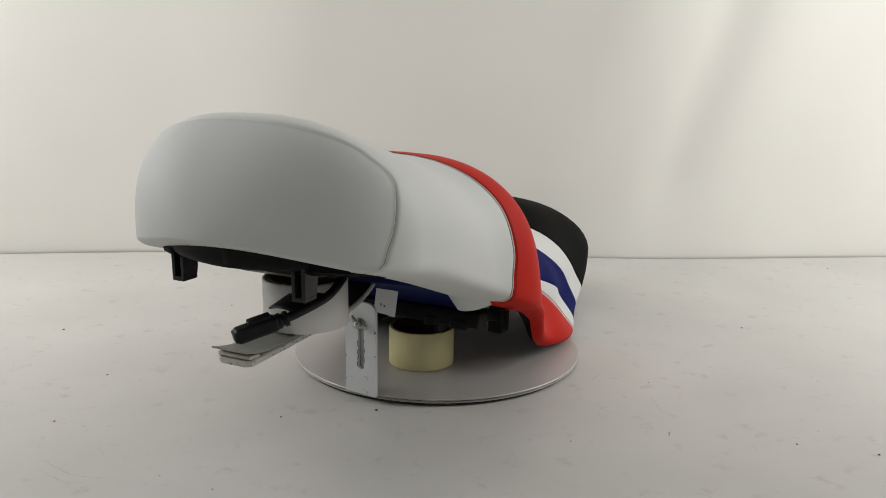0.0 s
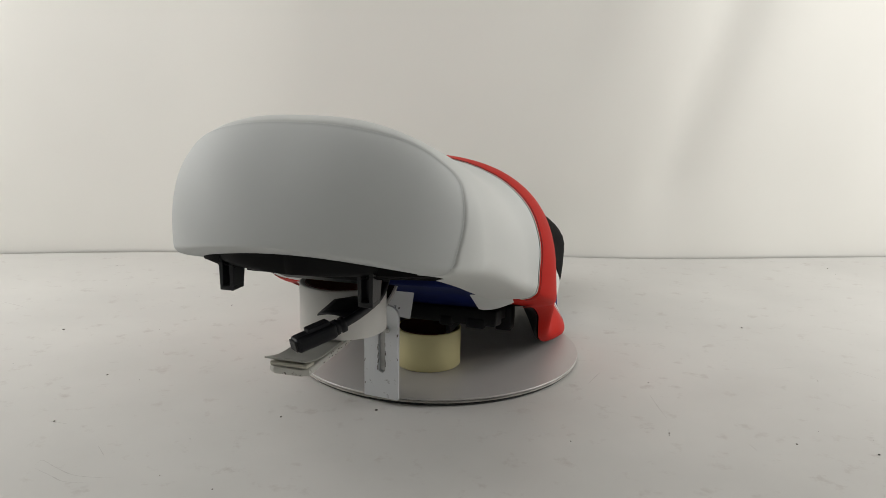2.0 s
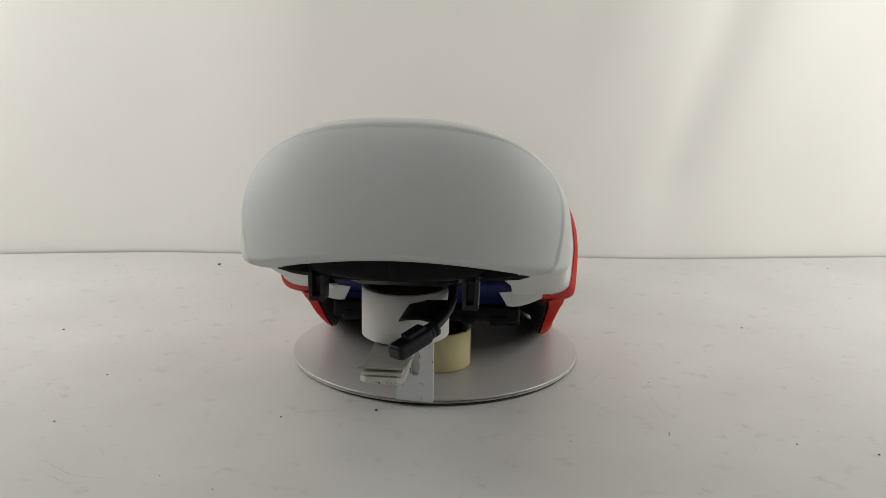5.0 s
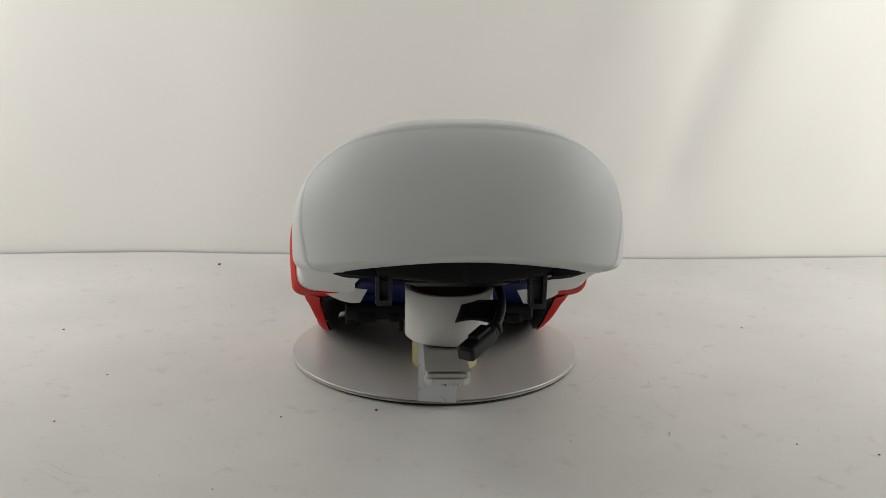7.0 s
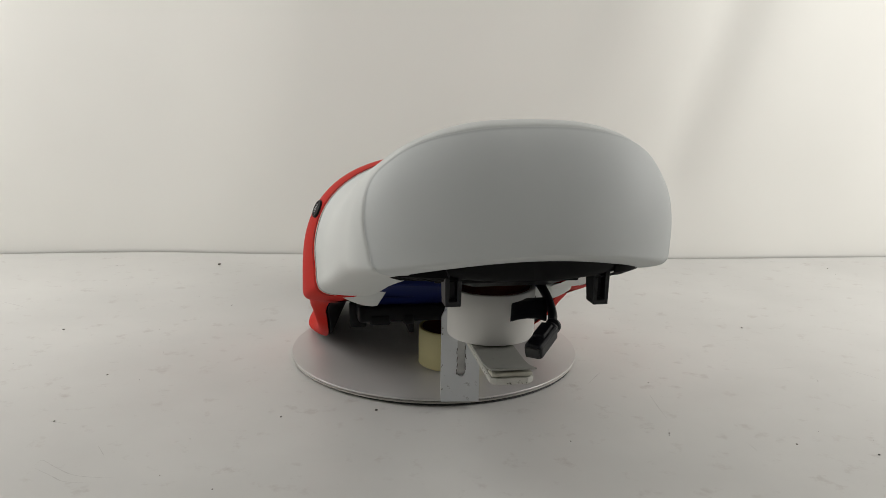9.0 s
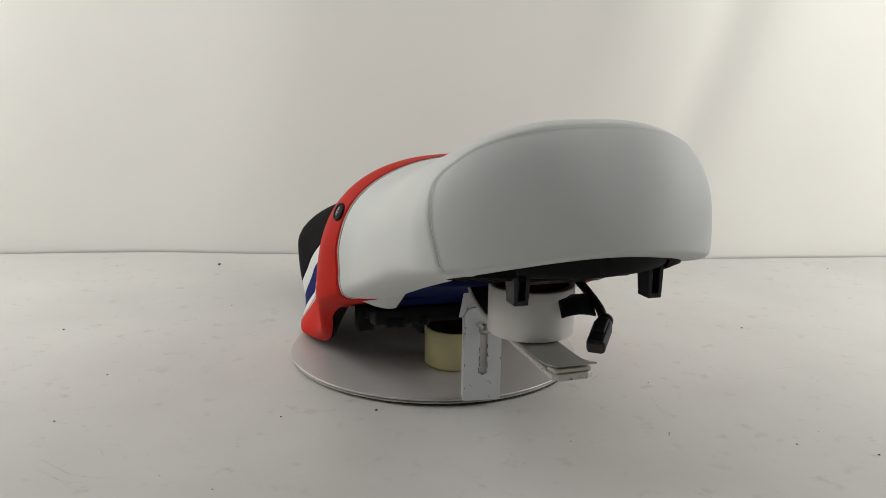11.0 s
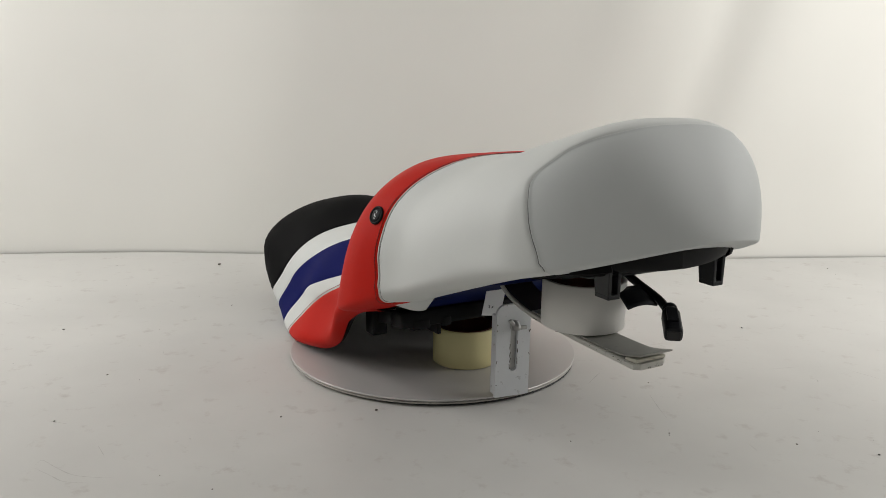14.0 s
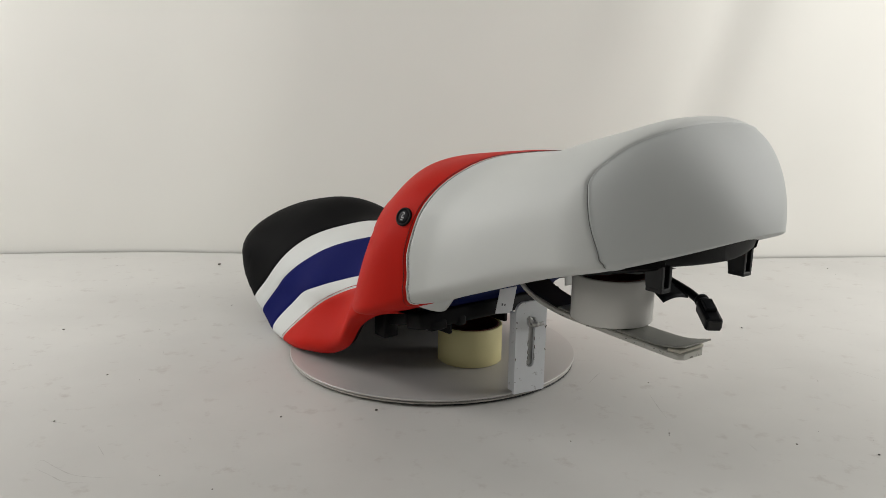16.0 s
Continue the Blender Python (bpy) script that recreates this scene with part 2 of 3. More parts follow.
def build_dirt():
    """Specks and scuff marks lying on the floor sheet."""
    rng = random.Random(11)
    spots = ((-.07, -.207, 20), (-.439, .504, 32), (-.428, -.105, 15), (-.179, -.23, 13), (-.432, -.25, 11), (-.565, .078, 15), (-.345, .22, 11), (.264, -.26, 12),
             (.398, -.284, 12), (.477, -.307, 14), (.483, .135, 16), (.803, .546, 14), (-.213, -.4, 9), (-.272, -.374, 9), (.277, -.106, 10), (.149, -.284, 9))
    bm = bmesh.new()
    for x, y, r in spots + tuple((rng.uniform(-0.7, 0.8), rng.uniform(-0.35, 0.5), rng.uniform(3, 6)) for _ in range(30)):
        r *= 1e-4
        if math.hypot(x, y) < 0.21:
            continue
        g = bmesh.ops.create_icosphere(bm, subdivisions=1, radius=r, matrix=Matrix.Translation((x, y, r * 0.5)) @ Matrix.Diagonal((1, rng.uniform(0.8, 1.9), 0.6, 1)))
        for v in g["verts"]:
            v.co += Vector((rng.uniform(-1, 1), rng.uniform(-1, 1), 0)) * r * 0.3
    tagged(link_mesh("floor_dirt", bm, SPECK), "small dark dirt specks on the white floor", "dirt", kind="stuff")
    lines = (((-.404, -.357), (-.402, -.345), (-.384, -.358), (-.36, -.374), (-.339, -.379), (-.316, -.38)), ((-.402, -.362), (-.379, -.377), (-.36, -.389), (-.331, -.391)),
             ((-.736, .223), (-.711, .211), (-.671, .187)), ((-.44, -.249), (-.414, -.257)), ((.345, -.284), (.348, -.3)), ((.269, -.148), (.27, -.187), (.272, -.217)),
             ((.197, -.113), (.22, -.072)), ((.456, -.05), (.499, -.039)), ((.238, -.248), (.251, -.246)), ((-.358, -.311), (-.344, -.332)), ((.565, -.047), (.594, -.082)))
    bm = bmesh.new()
    marks = [(ln, 0.0006) for ln in lines]
    for _ in range(9):
        x, y, a, n = rng.uniform(-0.7, 0.8), rng.uniform(-0.33, 0.45), rng.uniform(0, 6.3), rng.uniform(0.008, 0.04)
        if math.hypot(x, y) > 0.26:
            marks.append((((x, y), (x + n * math.cos(a), y + n * math.sin(a)), (x + 1.8 * n * math.cos(a + 0.3), y + 1.8 * n * math.sin(a + 0.3))), rng.uniform(0.0002, 0.0004)))
    for ln, w in marks:
        pts = smooth_line([Vector((x, y, 0.0022)) for x, y in ln], 6)
        pairs = []
        for k, p in enumerate(pts):
            d = (pts[min(k + 1, len(pts) - 1)] - pts[max(k - 1, 0)]).normalized()
            side = Vector((-d.y, d.x, 0)) * w * rng.uniform(0.4, 1.3) * math.sin(math.pi * (k + 0.4) / (len(pts) + 0.4))
            z = 0.0003 + 0.0015 * max(0, min(1, (p.y - 0.3) * 3))
            pairs.append((bm.verts.new((p.x + side.x, p.y + side.y, z)), bm.verts.new((p.x - side.x, p.y - side.y, z))))
        for a, b in zip(pairs, pairs[1:]):
            bm.faces.new((a[0], b[0], b[1], a[1]))
    bmesh.ops.recalc_face_normals(bm, faces=bm.faces)
    tagged(link_mesh("floor_scuffs", bm, SCUFF), "faint grey brown scuff marks on the white floor", "scuff marks", kind="stuff")


build_floor()
build_dirt()
build_wall()
build_unseen_room()


# ---- turntable: fixed foot, turning disc with its bracket and arm ----
DISC = 0.2
OFF = (-0.0027, 0.0061)


def build_foot():
    foot = thing("pedestal", "low dark round pedestal under the pale grey turntable disc", "pedestal")
    part("base_ring", bm_lathe([(0.0, 0.0005), (0.190, 0.0005), (0.192, 0.001), (0.192, 0.002), (0.188, 0.0028), (0.0, 0.0028)], 96), DARK, foot)
    part("bearing", bm_lathe([(0.0, 0.0026), (0.05, 0.0026), (0.05, 0.0060), (0.0, 0.0060)], 48), STEEL, foot)
    return foot


def rounded_outline(w, z0, z1, r_top, r_bottom=0.001, steps=6):
    pts = []
    for cx, cz, a0, r in ((w / 2 - r_top, z1 - r_top, 0, r_top), (-w / 2 + r_top, z1 - r_top, 90, r_top), (-w / 2 + r_bottom, z0 + r_bottom, 180, r_bottom), (w / 2 - r_bottom, z0 + r_bottom, 270, r_bottom)):
        for k in range(steps + 1):
            a = radians(a0 + 90 * k / steps)
            pts.append((cx + r * math.cos(a), cz + r * math.sin(a)))
    return pts


def plate_with_slot(w, z0, z1, r_top, slot, depth, m):
    """An upright plate with a rounded top and a slot through it."""
    outer = rounded_outline(w, z0, z1, r_top)
    sx, sz0, sz1, sw = slot
    inner = [(sx + x, z) for x, z in rounded_outline(sw, sz0, sz1, sw / 2 - 1e-4, sw / 2 - 1e-4)]
    bm = bmesh.new()
    loops = []
    for y in (0, depth):
        lo = [bm.verts.new((x, y, z)) for x, z in outer]
        li = [bm.verts.new((x, y, z)) for x, z in inner]
        n = len(lo)
        for k in range(n):
            bm.faces.new((lo[k], lo[(k + 1) % n], li[(k + 1) % n], li[k]))
        loops.append((lo, li))
    for which in (0, 1):
        a, b = loops[0][which], loops[1][which]
        n = len(a)
        for k in range(n):
            bm.faces.new((a[k], a[(k + 1) % n], b[(k + 1) % n], b[k]))
    bmesh.ops.recalc_face_normals(bm, faces=bm.faces)
    bm.transform(m)
    return bm


def bm_strip(line, width, thick, m=Matrix(), taper=None):
    """A flat bar of that width and thickness along a line in y and z."""
    pts = smooth_line([Vector((0, y, z)) for y, z in line], 8)
    n = len(pts)
    rows = []
    for i, p in enumerate(pts):
        d = (pts[min(i + 1, n - 1)] - pts[max(i - 1, 0)]).normalized()
        nn = Vector((0, -d.z, d.y))
        w = width / 2
        e = min(0.0012, thick * 0.3)
        if taper is not None:
            left = (p - pts[-1]).length
            if left < taper:
                w -= taper - math.sqrt(max(0, taper ** 2 - (taper - left) ** 2))
        sec = [(-w, -thick / 2 + e), (-w + e, -thick / 2), (w - e, -thick / 2), (w, -thick / 2 + e), (w, thick / 2 - e), (w - e, thick / 2), (-w + e, thick / 2), (-w, thick / 2 - e)]
        rows.append([tuple(p + Vector((x, 0, 0)) + nn * t) for x, t in sec])
    bm = bm_grid(np.array(rows), close_v=True)
    bmesh.ops.holes_fill(bm, edges=[e for e in bm.edges if e.is_boundary], sides=0)
    bmesh.ops.recalc_face_normals(bm, faces=bm.faces)
    bm.transform(m)
    return bm


def build_turntable():
    tt = thing("turntable", "satin grey round turntable disc with white bracket and arm", "turntable")
    at = Matrix.Translation((*OFF, 0))
    disc = part("disc", bm_lathe([(0.0, -0.0024), (DISC - 0.001, -0.0024), (DISC, -0.0020), (DISC, -0.0006), (DISC - 0.0005, 0.0), (0.0, 0.0)], 160, at), PLATE, tt, smooth=False)
    # dark ring put in for the shade between disc and edge strip
    part("rim_gap_shade", bm_lathe([(DISC - 0.03, -0.0043), (DISC - 0.0045, -0.0043), (DISC - 0.0045, -0.0026), (DISC - 0.03, -0.0026), (DISC - 0.03, -0.0043)], 160, at), DARK, tt, "dark ring standing for the shade below the disc's edge")
    part("rim_strip", bm_lathe([(DISC - 0.0012, -0.0058), (DISC - 0.012, -0.0058), (DISC - 0.012, -0.0044), (DISC - 0.0012, -0.0044), (DISC - 0.0012, -0.0058)], 160, at), EDGE, tt, "chipped pale edge strip under the disc")
    m = pose(-0.0064, -0.1985, 0, 0, 0, -7)
    br = part("bracket", plate_with_slot(0.0455, -0.001, 0.115, 0.012, (0.001, 0.031, 0.094, 0.0095), 0.004, m), PAINT, tt, "white painted steel bracket, chipped at its edges", smooth=False)
    part("bracket_flange", bm_box((0.004, 0.010, 0.10), m @ Matrix.Translation((-0.0207, 0.0088, 0.052)), 0.001), PAINT, br, smooth=False)
    bolt = part("bolt", bm_lathe([(0.0, 0.0), (0.0065, 0.0), (0.007, 0.001), (0.007, 0.002), (0.0035, 0.0022), (0.0033, 0.011), (0.0, 0.0115)], 24, m @ pose(0.001, 0, 0.0885, 90)), STEEL, tt, "steel bolt with wing nut in the slot")
    wing = [bm_box((0.011, 0.004, 0.005), m @ pose(0.001, -0.006, 0.0885, 0, 25, 0) @ pose(s * 0.008, 0, 0.002, 0, -s * 25, 0), 0.0015) for s in (-1, 1)]
    part("wing_nut", bm_join(bm_lathe([(0.0, 0.0), (0.005, 0.0), (0.0042, 0.006), (0.0, 0.006)], 18, m @ pose(0.001, -0.0025, 0.0885, 90)), *wing), STEEL, bolt)
    part("slot_backing", bm_box((0.016, 0.0016, 0.072), m @ pose(0.001, 0.0052, 0.0625), 0.0004), STEEL, br, "dull steel strip behind the slot", smooth=False)
    am = Matrix.Translation((-0.0064, 0, 0))
    arm = part("support_arm", bm_strip([(-0.165, 0.1656), (-0.185, 0.1506), (-0.215, 0.1316), (-0.26, 0.1211), (-0.32, 0.1181), (-0.38, 0.1161), (-0.431, 0.1151)], 0.041, 0.0062, am, 0.006), ARM_PAINT, tt, "white painted bent flat steel arm, worn at its tip", smooth=False)
    part("arm_pad", bm_strip([(-0.262, 0.1262), (-0.32, 0.1232), (-0.38, 0.1215), (-0.41, 0.1225), (-0.436, 0.1285)], 0.041, 0.0015, am), PAD, arm, "thin curled worn grey sheet on the arm", smooth=False)
    # added strip, its dark colour holds bare steel and the bend's shade
    part("arm_lining", bm_strip([(-0.166, 0.1702), (-0.186, 0.1552), (-0.216, 0.1362), (-0.259, 0.1253)], 0.039, 0.0012, am), BARE_SHADED, arm, "dark strip for the bare steel and shade inside the bend", smooth=False)
    part("arm_filler", bm_box((0.038, 0.016, 0.0038), am @ pose(0, -0.4215, 0.1203, -5), 0.0012), FILLER, arm, "cream paper filler between arm and sheet", smooth=False)
    chips = []
    rng = random.Random(5)
    for _ in range(6):
        side = rng.choice((-1, 1))
        z = rng.uniform(0.0, 0.108)
        chips.append(bm_box((rng.uniform(0.0005, 0.0013), 0.0006, rng.uniform(0.001, 0.004)), m @ pose(side * 0.0222 + rng.uniform(-0.0008, 0.0003) * side, -0.0001, z, 0, rng.uniform(-30, 30)), 0))
    for k in range(12):
        a = rng.uniform(0, 1)
        chips.append(bm_box((0.0006, 0.0006, rng.uniform(0.002, 0.006)), m @ pose(0.001 + rng.choice((-1, 1)) * rng.uniform(0.0045, 0.0056), -0.0001, 0.034 + 0.056 * a, 0, rng.uniform(-15, 15)), 0))
    tagged(part("paint_chips", bm_join(*chips), CHIP, br, "dark chips in the white paint", smooth=False), kind="stuff")
    tips = [bm_box((rng.uniform(0.0006, 0.0018), 0.0006, rng.uniform(0.0003, 0.0008)), am @ pose(rng.uniform(-0.013, 0.013), -0.4313, 0.1151 + rng.uniform(-0.0026, 0.0026), 0, rng.uniform(-40, 40)), 0) for _ in range(5)]
    for _ in range(26):
        y = rng.uniform(-0.425, -0.262)
        z = float(np.interp(y, (-0.431, -0.38, -0.32, -0.26), (0.1145, 0.1155, 0.1175, 0.1205)))
        tips.append(bm_box((0.0005, rng.uniform(0.0006, 0.0035), rng.uniform(0.0003, 0.0010)), am @ pose(rng.choice((-1, 1)) * 0.02045, y, z + 0.0006 + rng.uniform(-0.0026, 0.0024), rng.uniform(-20, 20)), 0))
    tagged(part("paint_chips", bm_join(*tips), CHIP, arm, smooth=False), kind="stuff")
    return tt


def build_roll(name, label, outer, mat, group):
    roll = thing(name, label, "tape roll", group)
    h = 0.0505
    part("tape", bm_lathe([(0.0388, 0.0006), (outer - 0.001, 0.0), (outer, 0.0008), (outer, h - 0.0008), (outer - 0.001, h), (0.0388, h - 0.0006), (0.0388, 0.0006)], 96), mat, roll)
    part("core", bm_lathe([(0.0365, 0.0), (0.0387, 0.0), (0.0387, h), (0.0365, h), (0.0365, 0.0)], 96), CORE, roll, "brown red cardboard core")
    return roll


turntable_foot = build_foot()
turntable = build_turntable()
roll_yellow = build_roll("tape_roll", "cream yellow masking tape roll standing on the turntable", 0.0435, TAPE_YELLOW, "tape rolls under the seat")
roll_white = build_roll("tape_roll", "white tape roll standing on the arm under the seat", 0.0445, TAPE_WHITE, "tape rolls under the seat")


# ---- the seat ----
SEAT_DX, SEAT_YAW = -0.0030, 0.0228
K1 = (0, .06, .15, .28, .40, .50, .58)
T1 = (.3538, .3532, .3306, .2970, .2905, .2720, .2179)
B1 = (.2165, .2050, .1800, .1368, .0936, .0964, .1042)
Z1 = (.2313, .2242, .2209, .1702, .1300, .1086, .1161)
W1 = (.1461, .1518, .1572, .1662, .1819, .1115, .0541)
REAR, SL_R, SL_F, LW1, LZ1, MW1, MZ1, NT1, NB1, ARCH = -.4855, -.030, .4627, .118, .0934, 1.8363, 1.8312, 2.6388, 3.3647, .0207


def seat_space(x, y, z):
    return np.stack([x * math.cos(SEAT_YAW) - y * math.sin(SEAT_YAW) + SEAT_DX, x * math.sin(SEAT_YAW) + y * math.cos(SEAT_YAW), z], -1)


def hump(d, a):
    """The raised rear cushion: d metres from its rear end, a the angle from the top."""
    d, a = np.broadcast_arrays(np.asarray(d, float), np.asarray(a, float))
    T, B, w = spline(K1, T1, d), spline(K1, B1, d), spline(K1, W1, d)
    zc = spline(K1, Z1, d)
    gw = (1 - np.clip(1 - d / LW1, 0, 1) ** MW1) ** (1 / MW1)
    gz = (1 - np.clip(1 - d / LZ1, 0, 1) ** MZ1) ** (1 / MZ1)
    s, co = np.sin(a), np.cos(a)
    fore = np.clip((d - .3) / .2, 0, 1)
    n = np.where(co > 0, NT1 + .5988 * fore, NB1 + 1.3 * np.clip((d - .1) / .12, 0, 1) + 3.7 * np.clip((d - .3) / .1, 0, 1))
    x = w * gw * np.sign(s) * np.abs(s) ** (2 / n) - .0033 * fore
    e = np.abs(co) ** (2 / n)
    z = np.where(co > 0, zc + (T - zc) * gz * e, zc - (zc - B) * gz * e)
    z = z + ARCH * np.clip(1 - d / .3, 0, 1) * (1 - np.clip(np.abs(x) / w, 0, 1) ** 2) * np.clip((T - z) / (T - B), 0, 1) ** 4
    sl = SL_R + (SL_F - SL_R) * np.clip(d / .5, 0, 1)
    return seat_space(x, REAR + d - sl * (z - zc), z)


K2 = (-.1, 0., .08, .16, .24, .32)
T2 = (.1991, .1832, .1747, .1640, .1850, .1895)
W2 = (.1826, .1486, .1515, .1368, .1327, .1418)
KB2 = (-.19, -.127, -.078, -.045, -.020, .02, .08, .16, .24, .32)
B2 = (.122, .1010, .0868, .0639, .0357, .0104, -.0012, -.0090, -.0163, .0160)
KT2 = (-.19, -.06, .05, .15, .28, .44)
TAPER = (.0864, -.2517, -.2578, -.3200, -.0200, .2245)
FRONT, LW2, LZ2, MW2, MZ2, NT2, NB2, ZF2 = .4240, .1463, .2222, 2.0157, 1.7472, 1.866, 6.2147, .4395


def skirt_curve(y):
    """How square the skirts' lower corners are, and the angle at which the skirts end."""
    return spline((-.19, -.06, .04, .12, .44), (3.6, 4.1, 5.4, NB2, NB2), y), np.radians(spline((-.19, -.06, .04, .2, .33, .44), (137, 143, 141, 142, 165, 180), y))


def saddle(y, a):
    """The lower front cushion: y along it, a the angle from the top."""
    y, a = np.broadcast_arrays(np.asarray(y, float), np.asarray(a, float))
    T, B, w = spline(K2, T2, y), spline(KB2, B2, y), spline(K2, W2, y)
    w = w - 0.014 * np.clip((-0.05 - y) / 0.06, 0, 1)
    zc = B + (T - B) * ZF2
    d = np.maximum(FRONT - y, 0)
    gw = (1 - np.clip(1 - d / LW2, 0, 1) ** MW2) ** (1 / MW2)
    gz = (1 - np.clip(1 - d / LZ2, 0, 1) ** MZ2) ** (1 / MZ2)
    s, co = np.sin(a), np.cos(a)
    n = np.where(co > 0, NT2, skirt_curve(y)[0])
    x = w * gw * np.sign(s) * np.abs(s) ** (2 / n)
    e = np.abs(co) ** (2 / n)
    z = np.where(co > 0, zc + (T - zc) * gz * e, zc - (zc - B) * gz * e)
    x = x * (1 - spline(KT2, TAPER, y) * np.clip((zc - z) / (zc - B), 0, 1) ** 1.7) - .0012 * np.clip((y + .1) / .3, 0, 1)
    # the skirts rest on the disc, or hang just clear of the floor beyond it
    z = np.maximum(z, .0006 - .0094 * np.clip((np.hypot(x, y) - .2) / .006, 0, 1))
    return seat_space(x, y, z)


def normals_of(fn, u, a):
    du, da = 1e-4, 2e-3
    n = np.cross(fn(u + du, a) - fn(u - du, a), fn(u, a + da) - fn(u, a - da))
    length = np.linalg.norm(n, axis=-1, keepdims=True)
    return n / np.maximum(length, 1e-12)


def edge_steps(n, near=0.03):
    """Even steps from 0 to 1 with a few more close to both ends."""
    mid = np.linspace(near, 1 - near, n)
    lead = near * np.array([0, 0.04, 0.09, 0.15, 0.22, 0.3, 0.42, 0.55, 0.75])
    return np.concatenate([lead, mid, 1 - lead[::-1]])


def seam_dip(P, axis, sign_normals, depth=0.0017, reach=0.0030, ends=(True, True)):
    """Press a panel in along its sewn edges, and let it swell a little between them."""
    step = np.linalg.norm(np.diff(P, axis=axis), axis=-1)
    zero = np.zeros_like(np.take(step, [0], axis))
    run = np.concatenate([zero, np.cumsum(step, axis)], axis)
    back = np.take(run, [-1], axis) - run
    dip = np.zeros(run.shape)
    if ends[0]:
        dip += ends[0] * np.exp(-(run / reach) ** 2)
    if ends[1]:
        dip += np.exp(-(back / reach) ** 2)
    return P - sign_normals * (dip * depth)[..., None]


def outward(fn, U, A, centre):
    P, N = fn(U, A), normals_of(fn, U, A)
    flip = ((P - centre) * N).sum(-1).mean() < 0
    return P, (-N if flip else N)


REAR_SEAM_A = np.radians((0, 12, 24, 36, 44, 50, 56, 61, 67, 74, 80, 85, 88, 91, 104, 124, 150, 180))
REAR_SEAM_D = (.062, .063, .067, .077, .0855, .0905, .0970, .0986, .0950, .0900, .0855, .0805, .0768, .0735, .0712, .072, .074, .074)
RED_SEAM_A = np.radians((0, 8, 18, 28, 42, 60, 72, 83, 90, 110, 125, 150, 180))
RED_SEAM_D = (.351, .350, .347, .3425, .3400, .3360, .3300, .3245, .3172, .3150, .3175, .317, .317)


def rear_seam(a):
    return spline(REAR_SEAM_A, REAR_SEAM_D, np.abs(a))


def red_seam(a):
    return spline(RED_SEAM_A, RED_SEAM_D, np.abs(a))


# stripe edges of the front cushion: heights along y
EDGE_BLACK = ((-.15, 0., .095, .125, .155, .181, .24, .291, .33, .36), (.1895, .1775, .1698, .1663, .1587, .1450, .0752, .0279, -.0043, -.0207))
EDGE_BLUE_TOP = ((-.15, -.05, .005, .045, .086, .135, .195, .24, .265, .30), (.1863, .1786, .1706, .1621, .1490, .1275, .0804, .0367, .0125, -.0153))
EDGE_BLUE_LOW = ((-.15, -.092, -.008, .066, .140, .192, .24), (.1644, .1497, .1257, .0983, .0640, .0202, -.0336))
EDGE_RED = ((-.15, -.106, -.049, .044, .121, .158, .20), (.1488, .1346, .1231, .0847, .0295, -.0040, -.0352))


def stripe_edge(edge, y, order, lift=0.0):
    """The angle at which a stripe's edge lies, from its height; order keeps the edges apart where they run out."""
    y = np.asarray(y, float)
    T, B = spline(K2, T2, y), spline(KB2, B2, y)
    zc = B + (T - B) * ZF2
    d = np.maximum(FRONT - y, 0)
    gz = np.maximum((1 - np.clip(1 - d / LZ2, 0, 1) ** MZ2) ** (1 / MZ2), 1e-3)
    z = np.clip(spline(edge[0], edge[1], y) + lift, -0.02, T - 0.001)
    up = np.clip((z - zc) / ((T - zc) * gz), 0, 1) ** (NT2 / 2)
    down = np.clip((zc - z) / ((zc - B) * gz), 0, 1) ** (skirt_curve(y)[0] / 2)
    a = np.where(z > zc, np.arccos(up), np.pi - np.arccos(down))
    return np.minimum(a, skirt_curve(y)[1] - 0.03 - 0.006 * (4 - order))


def stitch_line(name, fn, us, As, mat, parent, radius=0.0006, lift=0.0004, gap=0.004, full=0.72):
    """Short threads along a line on a surface."""
    P, N = outward(fn, us, As, np.array((0, 0.0, 0.1)))
    P = P + N * lift
    seg = np.linalg.norm(np.diff(P, axis=0), axis=1)
    run = np.concatenate([[0], np.cumsum(seg)])
    at = lambda s: np.array([np.interp(s, run, P[:, k]) for k in range(3)])
    bm = bmesh.new()
    s = 0.0
    while s + gap < run[-1]:
        a, b = Vector(at(s)), Vector(at(s + gap * full))
        s += gap
        d = b - a
        if d.length < 1e-5:
            continue
        side = d.cross(Vector((0.3, 0.2, 1))).normalized() * radius
        up = side.cross(d).normalized() * radius
        va = [bm.verts.new(a + v) for v in (side, up, -side, -up)]
        vb = [bm.verts.new(b + v) for v in (side, up, -side, -up)]
        for k in range(4):
            bm.faces.new((va[k], va[(k + 1) % 4], vb[(k + 1) % 4], vb[k]))
        bm.faces.new(va)
        bm.faces.new(vb)
    bmesh.ops.recalc_face_normals(bm, faces=bm.faces)
    ob = part(name, bm, mat, parent)
    return ob


def rolled_edge(P, N, lip=0.0007):
    """The far edge of a panel that lies on its neighbour: a slight lip, then turned down."""
    step = np.linalg.norm(np.diff(P, axis=0), axis=-1)
    back = np.concatenate([np.cumsum(step[::-1], 0)[::-1], np.zeros_like(step[:1])], 0)
    return P + N * (lip * np.exp(-((back - 0.0012) / 0.0011) ** 2) - 0.0016 * np.exp(-(back / 0.0005) ** 2))[..., None]


